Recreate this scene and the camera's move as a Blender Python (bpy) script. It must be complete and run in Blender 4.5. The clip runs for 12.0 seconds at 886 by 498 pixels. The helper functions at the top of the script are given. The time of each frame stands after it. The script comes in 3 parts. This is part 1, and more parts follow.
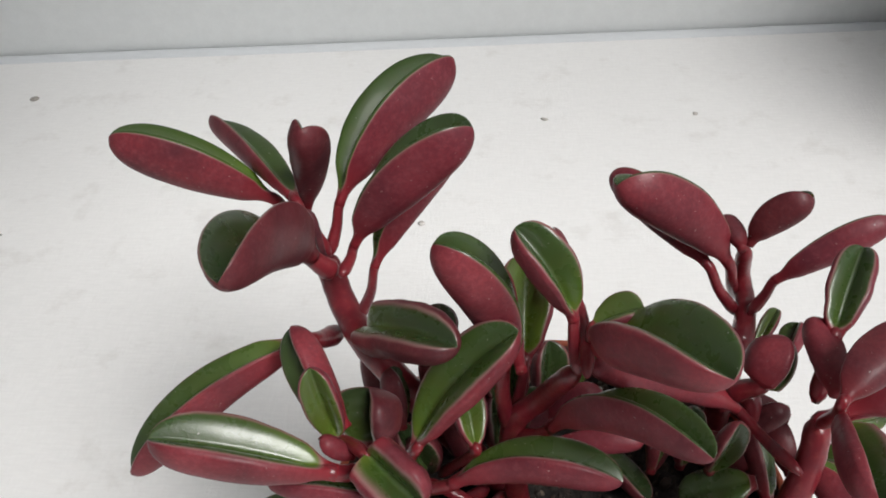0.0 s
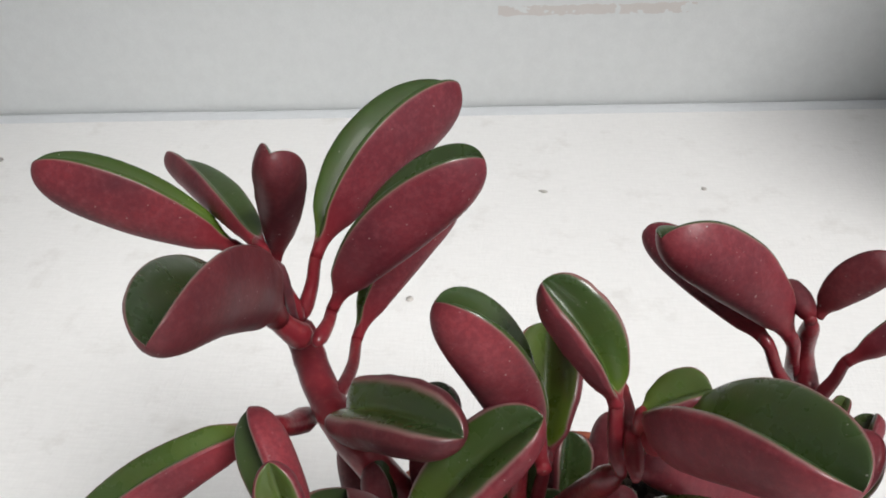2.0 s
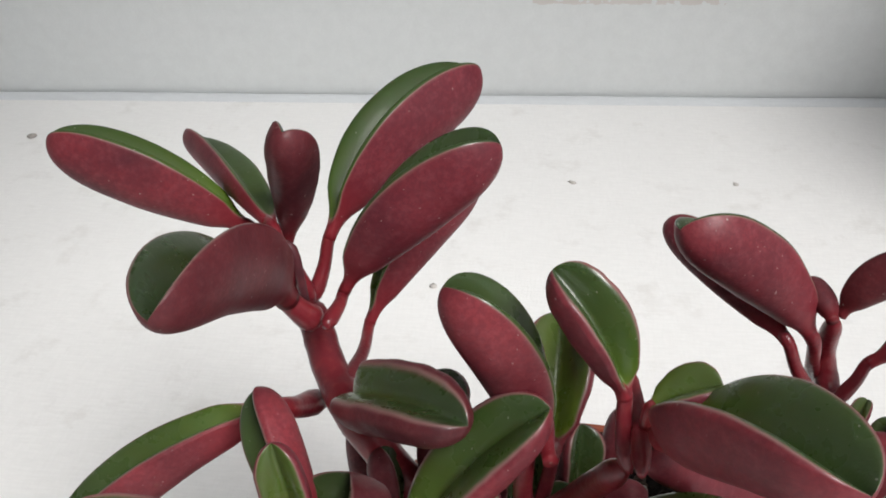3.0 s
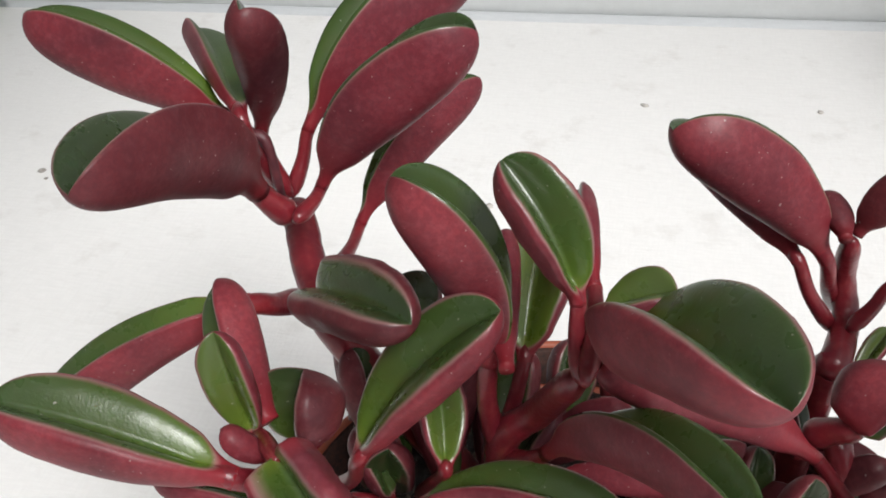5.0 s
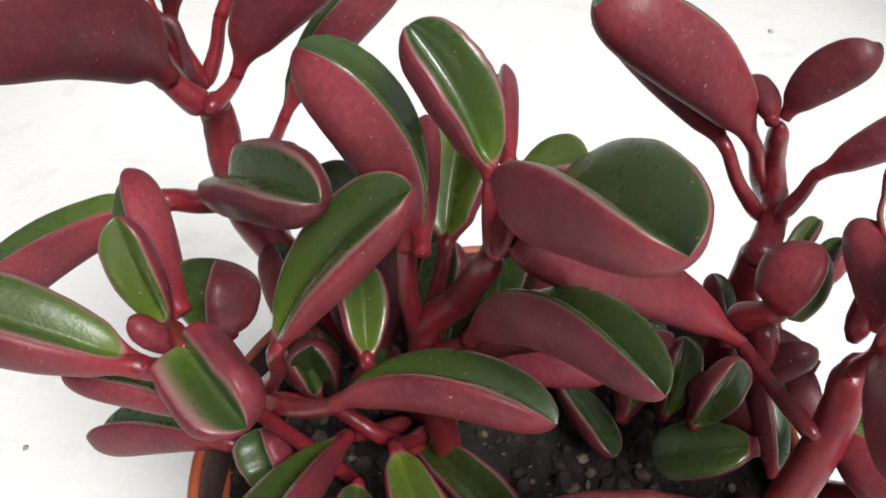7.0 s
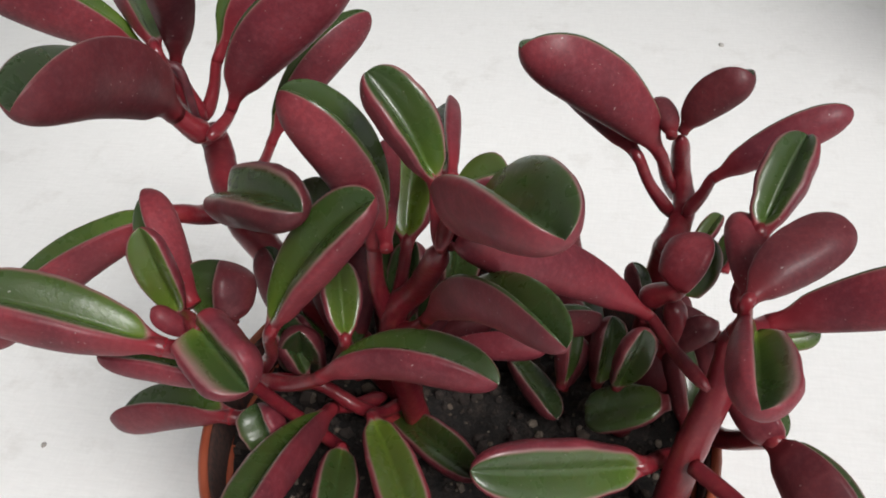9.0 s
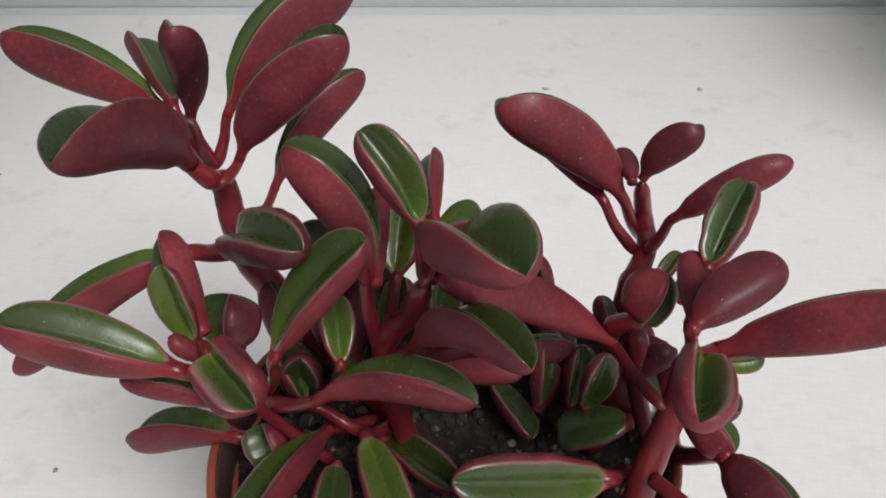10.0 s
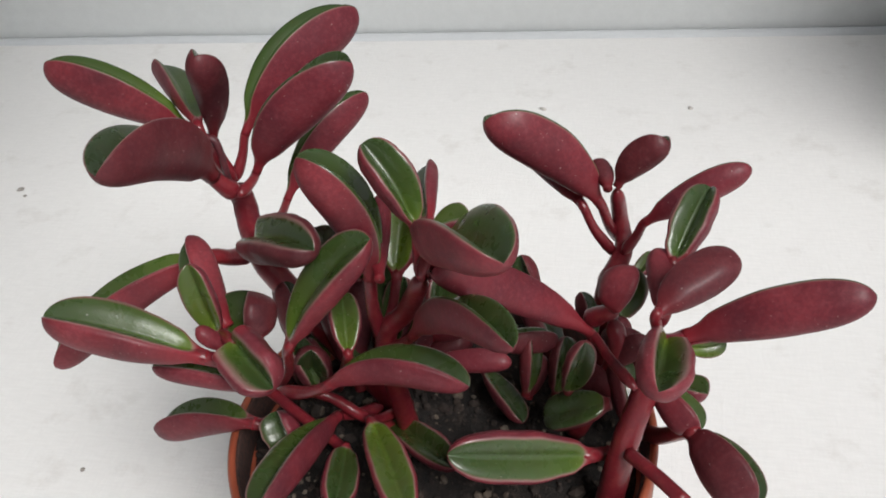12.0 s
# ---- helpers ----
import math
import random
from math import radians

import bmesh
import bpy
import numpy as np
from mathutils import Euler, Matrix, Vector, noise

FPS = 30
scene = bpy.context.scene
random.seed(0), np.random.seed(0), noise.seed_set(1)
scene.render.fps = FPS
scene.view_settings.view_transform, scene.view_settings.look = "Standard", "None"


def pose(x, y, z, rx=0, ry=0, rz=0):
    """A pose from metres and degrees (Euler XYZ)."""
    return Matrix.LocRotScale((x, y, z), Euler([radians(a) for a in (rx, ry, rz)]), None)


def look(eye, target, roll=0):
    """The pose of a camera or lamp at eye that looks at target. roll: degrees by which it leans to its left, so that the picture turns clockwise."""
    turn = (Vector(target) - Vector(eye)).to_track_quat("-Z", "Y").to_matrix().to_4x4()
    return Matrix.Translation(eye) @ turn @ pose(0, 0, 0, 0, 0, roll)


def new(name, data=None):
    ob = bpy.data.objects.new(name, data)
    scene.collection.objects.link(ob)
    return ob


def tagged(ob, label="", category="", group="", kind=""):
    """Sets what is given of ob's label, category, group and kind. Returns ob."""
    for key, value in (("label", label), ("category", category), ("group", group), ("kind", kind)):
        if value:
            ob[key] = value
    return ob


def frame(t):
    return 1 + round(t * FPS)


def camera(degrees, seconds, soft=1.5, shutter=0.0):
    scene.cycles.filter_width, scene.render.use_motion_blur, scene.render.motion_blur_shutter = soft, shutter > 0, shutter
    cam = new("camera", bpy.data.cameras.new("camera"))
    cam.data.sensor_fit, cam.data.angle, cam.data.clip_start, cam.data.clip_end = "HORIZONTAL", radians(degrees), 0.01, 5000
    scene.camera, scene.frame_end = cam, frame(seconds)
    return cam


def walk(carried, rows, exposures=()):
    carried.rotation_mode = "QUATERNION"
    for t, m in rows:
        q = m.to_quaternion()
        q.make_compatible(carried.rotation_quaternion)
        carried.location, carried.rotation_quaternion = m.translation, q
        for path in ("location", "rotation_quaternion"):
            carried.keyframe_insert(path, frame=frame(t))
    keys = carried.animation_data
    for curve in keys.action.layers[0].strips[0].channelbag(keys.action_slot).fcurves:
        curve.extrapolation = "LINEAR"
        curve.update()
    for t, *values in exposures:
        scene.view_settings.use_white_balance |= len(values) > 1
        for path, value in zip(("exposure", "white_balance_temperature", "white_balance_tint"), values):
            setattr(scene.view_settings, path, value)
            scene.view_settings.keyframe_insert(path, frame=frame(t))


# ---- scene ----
cam = camera(49.2, 12.0, soft=1.8)
PATH = [
    (0, (0.11565, 0.15949, 0.26555), (0.01652, 0.91694, -0.37978), -4.54),
    (0.5, (0.10751, 0.16791, 0.25172), (0.02377, 0.95717, -0.35660), -4.00),
    (1, (0.10719, 0.17475, 0.24456), (0.03344, 0.98366, -0.33874), -3.36),
    (1.5, (0.10904, 0.18033, 0.24431), (0.03343, 0.99381, -0.33235), -2.66),
    (2, (0.10954, 0.18432, 0.23977), (0.02564, 0.99811, -0.33530), -2.46),
    (2.5, (0.11041, 0.18559, 0.23811), (0.00926, 0.99386, -0.34195), -2.41),
    (4.3, (0.12264, 0.19015, 0.23673), (-0.07644, 0.97253, -0.35340), -3.13),
    (4.5, (0.12521, 0.19198, 0.23538), (-0.09076, 0.95692, -0.37144), -3.97),
    (5, (0.12934, 0.19203, 0.22886), (-0.08517, 0.93456, -0.40567), -4.52),
    (5.5, (0.13181, 0.19204, 0.22422), (-0.06906, 0.91793, -0.43361), -4.57),
    (6, (0.13336, 0.19168, 0.22130), (-0.05557, 0.91077, -0.44744), -4.22),
    (6.5, (0.13434, 0.19117, 0.21973), (-0.04717, 0.90643, -0.45515), -3.89),
    (7, (0.13536, 0.19115, 0.22050), (-0.03774, 0.90240, -0.46080), -3.70),
    (7.2, (0.13627, 0.19081, 0.21998), (-0.03661, 0.90151, -0.46195), -3.74),
    (8.8, (0.14397, 0.17604, 0.23360), (-0.02045, 0.89188, -0.44503), -4.75),
    (9, (0.14512, 0.16965, 0.23850), (-0.01840, 0.89078, -0.43472), -4.73),
    (9.5, (0.14636, 0.16159, 0.24715), (-0.01822, 0.89582, -0.41149), -4.61),
    (10, (0.15048, 0.15593, 0.25128), (-0.01248, 0.90179, -0.39458), -4.50),
    (10.5, (0.15068, 0.15152, 0.25194), (-0.01394, 0.90107, -0.38922), -4.72),
    (11, (0.15214, 0.14792, 0.25377), (-0.01689, 0.90066, -0.38248), -5.14),
    (11.5, (0.15297, 0.14421, 0.25485), (-0.01837, 0.89957, -0.37767), -5.32),
    (12, (0.15700, 0.13737, 0.26156), (-0.01633, 0.89666, -0.36569), -5.41),
]
# the clip's own exposure rises while it looks down into the leaves
EXPOSURES = [(0, 0.02), (1, 0.14), (2.5, 0.12), (4.5, 0.14), (5.5, 0.42), (7, 0.5), (9, 0.1), (9.5, -0.08), (10, -0.18), (10.8, -0.17), (12, 0.03)]
walk(cam, [(t, look(eye, target, roll)) for t, eye, target, roll in PATH], EXPOSURES)

# ---------------------------------------------------------------- light
world = bpy.data.worlds.new("overcast_sky")
scene.world = world
world.use_nodes = True
wn = world.node_tree.nodes
wl = world.node_tree.links
sky = wn.new("ShaderNodeTexSky")
sky.sky_type = "NISHITA"
sky.sun_disc = False
sky.sun_elevation = radians(50)
sky.sun_rotation = radians(140)
grey = wn.new("ShaderNodeHueSaturation")
grey.inputs["Saturation"].default_value = 0.26
wl.new(sky.outputs["Color"], grey.inputs["Color"])
wl.new(grey.outputs["Color"], wn["Background"].inputs["Color"])
wn["Background"].inputs["Strength"].default_value = 0.104

sun_data = bpy.data.lights.new("sun", "SUN")
sun_data.energy = 3.0
sun_data.angle = radians(22)
sun_data.color = (1.0, 0.985, 0.965)
sun = new("sun", sun_data)
sun.matrix_world = look((0.62, -0.30, 0.93), (0.12, 0.30, 0.0))


# ---------------------------------------------------------------- materials
def material(name):
    m = bpy.data.materials.new(name)
    m.use_nodes = True
    nt = m.node_tree
    return m, nt, nt.nodes["Principled BSDF"]


def node(nt, kind, **values):
    n = nt.nodes.new(kind)
    for key, value in values.items():
        n.inputs[key].default_value = value
    return n


def noise_at(nt, coord, scale, detail=3.0, rough=0.55):
    n = node(nt, "ShaderNodeTexNoise", Scale=scale, Detail=detail, Roughness=rough)
    nt.links.new(coord, n.inputs["Vector"])
    return n.outputs["Fac"]


def ramp(nt, fac, stops):
    r = nt.nodes.new("ShaderNodeValToRGB")
    e = r.color_ramp.elements
    while len(e) < len(stops):
        e.new(0.5)
    for k, (p, c) in enumerate(stops):
        e[k].position = p
        e[k].color = (*c, 1.0)
    nt.links.new(fac, r.inputs["Fac"])
    return r.outputs["Color"]


def mix(nt, fac, a, b, blend="MIX"):
    n = nt.nodes.new("ShaderNodeMix")
    n.data_type = "RGBA"
    n.blend_type = blend
    for value, slot in ((fac, 0), (a, 6), (b, 7)):
        if isinstance(value, (int, float)):
            n.inputs[slot].default_value = value
        elif isinstance(value, tuple):
            n.inputs[slot].default_value = (*value, 1.0)
        else:
            nt.links.new(value, n.inputs[slot])
    return n.outputs[2]


def maths(nt, op, a, b=0.0):
    n = nt.nodes.new("ShaderNodeMath")
    n.operation = op
    for value, slot in ((a, 0), (b, 1)):
        if isinstance(value, (int, float)):
            n.inputs[slot].default_value = value
        else:
            nt.links.new(value, n.inputs[slot])
    return n.outputs[0]


def bump(nt, bsdf, height, strength, distance):
    n = node(nt, "ShaderNodeBump", Strength=strength, Distance=distance)
    nt.links.new(height, n.inputs["Height"])
    nt.links.new(n.outputs["Normal"], bsdf.inputs["Normal"])


def object_coord(nt):
    return nt.nodes.new("ShaderNodeTexCoord").outputs["Object"]


def pores_at(nt, pos):
    return noise_at(nt, pos, 1500, 3, 0.7)


def leaf_material(name, red_tone=(1, 1, 1), green_tone=(1, 1, 1), dull=0.0):
    m, nt, b = material(name)
    pos = nt.nodes.new("ShaderNodeNewGeometry").outputs["Position"]
    rnd = nt.nodes.new("ShaderNodeObjectInfo").outputs["Random"]
    fold = nt.nodes.new("ShaderNodeAttribute")
    fold.attribute_name = "fold"
    along = nt.nodes.new("ShaderNodeAttribute")
    along.attribute_name = "along"
    fine = noise_at(nt, pos, 900, 4)
    broad = noise_at(nt, pos, 70, 3)
    patch = noise_at(nt, pos, 260, 3)
    # the margin's outline wanders a little
    edge = maths(nt, "ADD", fold.outputs["Fac"], maths(nt, "MULTIPLY", maths(nt, "SUBTRACT", patch, 0.5), 0.05))
    red = ramp(nt, broad, [(0.28, (0.085, 0.016, 0.022)), (0.5, (0.172, 0.024, 0.032)), (0.72, (0.262, 0.042, 0.052))])
    red = mix(nt, maths(nt, "MULTIPLY", rnd, 0.4), red, (0.105, 0.016, 0.028))
    red = mix(nt, ramp(nt, fine, [(0.45, (0, 0, 0)), (0.75, (0.22, 0.22, 0.22))]), red, (0.32, 0.10, 0.12))
    red = mix(nt, ramp(nt, pores_at(nt, pos), [(0.42, (0.28, 0.28, 0.28)), (0.58, (0, 0, 0))]), red, (0.075, 0.012, 0.020))
    red = mix(nt, ramp(nt, along.outputs["Fac"], [(0.0, (1, 1, 1)), (0.3, (0, 0, 0))]), red, (0.22, 0.017, 0.025))
    green = ramp(nt, along.outputs["Fac"], [(0.02, (0.15, 0.19, 0.022)), (0.18, (0.075, 0.125, 0.014)), (0.45, (0.052, 0.080, 0.015)), (0.95, (0.036, 0.058, 0.018))])
    green = mix(nt, maths(nt, "MULTIPLY", rnd, 0.6), green, (0.032, 0.052, 0.018))
    green = mix(nt, ramp(nt, patch, [(0.35, (0.35, 0.35, 0.35)), (0.65, (0, 0, 0))]), green, (0.036, 0.075, 0.018))
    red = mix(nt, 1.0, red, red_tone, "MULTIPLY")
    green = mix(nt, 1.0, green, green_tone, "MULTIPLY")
    # pale pink margin, lightened to paint in the rim's highlight as well
    pale = mix(nt, broad, (0.34, 0.17, 0.17), (0.31, 0.25, 0.21))
    edge = maths(nt, "ADD", edge, 0.5)
    col = mix(nt, ramp(nt, edge, [(0.41, (0, 0, 0)), (0.53, (0.55, 0.55, 0.55))]), red, pale)
    col = mix(nt, ramp(nt, edge, [(0.505, (0, 0, 0)), (0.64, (1, 1, 1))]), col, green)
    # a few pale dust grains
    cork = noise_at(nt, pos, 75, 5, 0.65)
    col = mix(nt, ramp(nt, cork, [(0.70, (0, 0, 0)), (0.76, (0.55, 0.55, 0.55))]), col, (0.17, 0.11, 0.055))
    dust = noise_at(nt, pos, 2200, 0)
    col = mix(nt, ramp(nt, dust, [(0.835, (0, 0, 0)), (0.86, (0.4, 0.4, 0.4))]), col, (0.5, 0.45, 0.42))
    nt.links.new(col, b.inputs["Base Color"])
    gloss = ramp(nt, edge, [(0.3, (0.5, 0.5, 0.5)), (0.45, (0.36, 0.36, 0.36)), (0.6, (0.25 + 0.2 * dull,) * 3)])
    rough = mix(nt, ramp(nt, patch, [(0.3, (0, 0, 0)), (0.8, (0.35, 0.35, 0.35))]), gloss, (0.5, 0.5, 0.5))
    nt.links.new(rough, b.inputs["Roughness"])
    b.inputs["IOR"].default_value = 1.45
    coat = ramp(nt, edge, [(0.38, (0.05, 0.05, 0.05)), (0.62, (0.22 - 0.14 * dull,) * 3)])
    nt.links.new(coat, b.inputs["Coat Weight"])
    shine = ramp(nt, edge, [(0.35, (0.3, 0.3, 0.3)), (0.55, (0.5 - 0.3 * dull,) * 3)])
    nt.links.new(shine, b.inputs["Specular IOR Level"])
    b.inputs["Coat Roughness"].default_value = 0.16
    b.inputs["Subsurface Weight"].default_value = 0.12
    b.inputs["Subsurface Radius"].default_value = (0.004, 0.0015, 0.001)
    b.inputs["Subsurface Scale"].default_value = 0.5
    pores = noise_at(nt, pos, 2600, 2)
    relief = maths(nt, "ADD", maths(nt, "ADD", maths(nt, "MULTIPLY", fine, 0.13), maths(nt, "MULTIPLY", pores, 0.14)), broad)
    bump(nt, b, relief, 0.42, 0.0005)
    return m


def stalk_material():
    m, nt, b = material("red_stalk")
    pos = nt.nodes.new("ShaderNodeNewGeometry").outputs["Position"]
    broad = noise_at(nt, pos, 140, 3)
    fine = noise_at(nt, pos, 800, 3)
    col = ramp(nt, broad, [(0.3, (0.11, 0.010, 0.017)), (0.6, (0.175, 0.014, 0.021)), (0.8, (0.24, 0.035, 0.03))])
    col = mix(nt, ramp(nt, fine, [(0.5, (0, 0, 0)), (0.8, (0.22, 0.22, 0.22))]), col, (0.40, 0.10, 0.08))
    nt.links.new(col, b.inputs["Base Color"])
    b.inputs["Roughness"].default_value = 0.3
    b.inputs["Subsurface Weight"].default_value = 0.1
    b.inputs["Subsurface Radius"].default_value = (0.004, 0.001, 0.001)
    b.inputs["Subsurface Scale"].default_value = 0.5
    bump(nt, b, fine, 0.25, 0.0005)
    return m


def dry_material():
    m, nt, b = material("dry_stalk")
    pos = nt.nodes.new("ShaderNodeNewGeometry").outputs["Position"]
    col = ramp(nt, noise_at(nt, pos, 500), [(0.3, (0.05, 0.012, 0.018)), (0.7, (0.11, 0.025, 0.03))])
    nt.links.new(col, b.inputs["Base Color"])
    b.inputs["Roughness"].default_value = 0.5
    return m


def painted_material(name, tint, stains, rough_skin=0.28):
    m, nt, b = material(name)
    co = object_coord(nt)
    grain = node(nt, "ShaderNodeMapping")
    grain.inputs["Scale"].default_value = (1.0, 7.0, 1.0)
    nt.links.new(co, grain.inputs["Vector"])
    streak = noise_at(nt, grain.outputs["Vector"], 120, 5, 0.65)
    weave = noise_at(nt, co, 900, 3)
    cross = node(nt, "ShaderNodeMapping")
    cross.inputs["Scale"].default_value = (6.0, 1.0, 6.0)
    nt.links.new(co, cross.inputs["Vector"])
    weft = noise_at(nt, cross.outputs["Vector"], 150, 4, 0.6)
    cloud = noise_at(nt, co, 9, 4)
    blot = noise_at(nt, co, 38, 5, 0.7)
    low = tuple(c * 0.93 for c in tint)
    col = mix(nt, cloud, low, tint)
    col = mix(nt, ramp(nt, streak, [(0.33, (0.5, 0.5, 0.5)), (0.62, (0, 0, 0))]), col, tuple(c * 0.86 for c in tint))
    col = mix(nt, ramp(nt, blot, [(0.56, (0, 0, 0)), (0.76, (stains,) * 3)]), col, (0.44, 0.40, 0.36))
    col = mix(nt, ramp(nt, weft, [(0.36, (0.3, 0.3, 0.3)), (0.58, (0, 0, 0))]), col, tuple(c * 0.88 for c in tint))
    nt.links.new(col, b.inputs["Base Color"])
    b.inputs["Roughness"].default_value = 0.6
    relief = maths(nt, "ADD", maths(nt, "ADD", streak, weft), maths(nt, "MULTIPLY", weave, 0.5))
    bump(nt, b, relief, rough_skin, 0.0008)
    return m, nt, b, col


def pot_material():
    m, nt, b = material("orange_plastic")
    co = object_coord(nt)
    col = ramp(nt, noise_at(nt, co, 60, 4), [(0.3, (0.27, 0.058, 0.026)), (0.7, (0.36, 0.09, 0.045))])
    col = mix(nt, ramp(nt, noise_at(nt, co, 300, 4), [(0.55, (0, 0, 0)), (0.75, (0.5, 0.5, 0.5))]), col, (0.16, 0.07, 0.04))
    nt.links.new(col, b.inputs["Base Color"])
    b.inputs["Roughness"].default_value = 0.45
    return m


def soil_material():
    m, nt, b = material("potting_soil")
    pos = nt.nodes.new("ShaderNodeNewGeometry").outputs["Position"]
    n1 = noise_at(nt, pos, 350, 5, 0.7)
    n2 = noise_at(nt, pos, 1200, 3, 0.7)
    col = ramp(nt, n1, [(0.3, (0.006, 0.005, 0.005)), (0.55, (0.018, 0.013, 0.011)), (0.8, (0.07, 0.05, 0.04))])
    nt.links.new(col, b.inputs["Base Color"])
    b.inputs["Roughness"].default_value = 0.95
    bump(nt, b, maths(nt, "ADD", n1, n2), 0.9, 0.002)
    return m


def grit_material():
    m, nt, b = material("soil_grit")
    isl = nt.nodes.new("ShaderNodeNewGeometry")
    col = ramp(nt, isl.outputs["Random Per Island"], [(0.0, (0.010, 0.008, 0.008)), (0.5, (0.022, 0.016, 0.013)), (0.78, (0.06, 0.042, 0.032)), (0.86, (0.15, 0.115, 0.085)), (1.0, (0.26, 0.215, 0.17))])
    col = mix(nt, noise_at(nt, isl.outputs["Position"], 900, 4), col, (0.03, 0.02, 0.016))
    nt.links.new(col, b.inputs["Base Color"])
    b.inputs["Roughness"].default_value = 0.9
    return m


def crumb_material(name, low, high):
    m, nt, b = material(name)
    pos = nt.nodes.new("ShaderNodeNewGeometry").outputs["Position"]
    col = ramp(nt, noise_at(nt, pos, 900), [(0.3, low), (0.7, high)])
    nt.links.new(col, b.inputs["Base Color"])
    b.inputs["Roughness"].default_value = 0.9
    return m


def green_material():
    m, nt, b = material("green_leaf")
    pos = nt.nodes.new("ShaderNodeNewGeometry").outputs["Position"]
    col = ramp(nt, noise_at(nt, pos, 90), [(0.3, (0.06, 0.13, 0.02)), (0.7, (0.16, 0.26, 0.04))])
    nt.links.new(col, b.inputs["Base Color"])
    b.inputs["Roughness"].default_value = 0.4
    return m


LEAF = leaf_material("succulent_leaf")
DULL = leaf_material("waxy_leaf", dull=1.0)
YOUNG = leaf_material("young_succulent_leaf", (1.0, 1.0, 1.0), (1.8, 1.6, 1.2))
# darker tint: purple-brown outer leaves' own colour, plus shade painted onto inner leaves
DARK_SHADED = leaf_material("dark_shaded_leaf", (0.66, 0.78, 0.72), (0.7, 0.68, 0.8))
STALK = stalk_material()
DRY = dry_material()
TABLE, *_ = painted_material("white_painted_board", (0.86, 0.85, 0.84), 0.34)
WALL, wall_nt, wall_bsdf, wall_col = painted_material("white_wall_paint", (0.72, 0.74, 0.74), 0.05, 0.08)


def wall_scuff():
    """A faint brownish scrape with broken edges on the wall paint."""
    nt = wall_nt
    co = object_coord(nt)
    sep = nt.nodes.new("ShaderNodeSeparateXYZ")
    nt.links.new(co, sep.inputs["Vector"])
    rag = noise_at(nt, co, 160, 4, 0.7)
    wob = maths(nt, "MULTIPLY", maths(nt, "SUBTRACT", rag, 0.5), 0.004)
    off_z = maths(nt, "ABSOLUTE", maths(nt, "ADD", maths(nt, "SUBTRACT", sep.outputs["Z"], 0.0548), wob))
    off_x = maths(nt, "ABSOLUTE", maths(nt, "SUBTRACT", sep.outputs["X"], 0.0946))
    inside = maths(nt, "MULTIPLY", maths(nt, "LESS_THAN", off_z, 0.0026), maths(nt, "LESS_THAN", off_x, 0.050))
    patchy = maths(nt, "MULTIPLY", inside, maths(nt, "GREATER_THAN", noise_at(nt, co, 70, 3, 0.6), 0.44))
    out = mix(nt, maths(nt, "MULTIPLY", patchy, 0.36), wall_col, (0.50, 0.38, 0.32))
    nt.links.new(out, wall_bsdf.inputs["Base Color"])


wall_scuff()
# dark grey for the added front wall, to keep its bounce low
GREY_BLOCKER, *_ = painted_material("grey_blocker", (0.25, 0.25, 0.25), 0.1)
TRIM, *_ = painted_material("white_sealant", (0.64, 0.66, 0.68), 0.05)
POT = pot_material()
# near-black brown that paints the shade inside the pot
INNER_SHADE = crumb_material("pot_inside_shade", (0.020, 0.013, 0.011), (0.075, 0.030, 0.022))
SOIL = soil_material()
GRIT = grit_material()
CRUMB = crumb_material("dirt", (0.24, 0.22, 0.20), (0.42, 0.39, 0.36))
PALE_CRUMB = crumb_material("plaster_crumb", (0.42, 0.39, 0.36), (0.58, 0.55, 0.52))
GREEN = green_material()
# dark colour for the added panel, so that it bounces little light
PANEL_DARK, *_ = painted_material("dark_shade_panel", (0.07, 0.05, 0.04), 0.1)


# ---------------------------------------------------------------- builders
def mesh_of(name, verts, faces, mat, smooth=True):
    me = bpy.data.meshes.new(name)
    me.from_pydata([tuple(v) for v in verts], [], faces)
    me.materials.append(mat)
    me.update()
    if smooth:
        me.polygons.foreach_set("use_smooth", [True] * len(me.polygons))
    return me


def part(name, me, parent, label=""):
    ob = new(name, me)
    ob.parent = parent
    return tagged(ob, label)


def box(name, lo, hi, mat, bevel=0.0):
    bm = bmesh.new()
    bmesh.ops.create_cube(bm, size=1.0)
    for v in bm.verts:
        v.co = Vector([lo[i] + (v.co[i] + 0.5) * (hi[i] - lo[i]) for i in range(3)])
    if bevel:
        bmesh.ops.bevel(bm, geom=bm.edges[:], offset=bevel, segments=3, affect="EDGES", profile=0.5)
    me = bpy.data.meshes.new(name)
    bm.to_mesh(me)
    bm.free()
    me.materials.append(mat)
    return new(name, me)


def spline(points, count):
    """Catmull-Rom points along a chain."""
    p = [np.array(q, float) for q in points]
    if len(p) == 2:
        return [p[0] + (p[1] - p[0]) * k / (count - 1) for k in range(count)]
    p = [2 * p[0] - p[1]] + p + [2 * p[-1] - p[-2]]
    out = []
    spans = len(p) - 3
    for k in range(count):
        x = k / (count - 1) * spans
        i = min(int(x), spans - 1)
        t = x - i
        a, b, c, d = p[i:i + 4]
        out.append(0.5 * (2 * b + (c - a) * t + (2 * a - 5 * b + 4 * c - d) * t * t + (3 * b - a - 3 * c + d) * t ** 3))
    return out


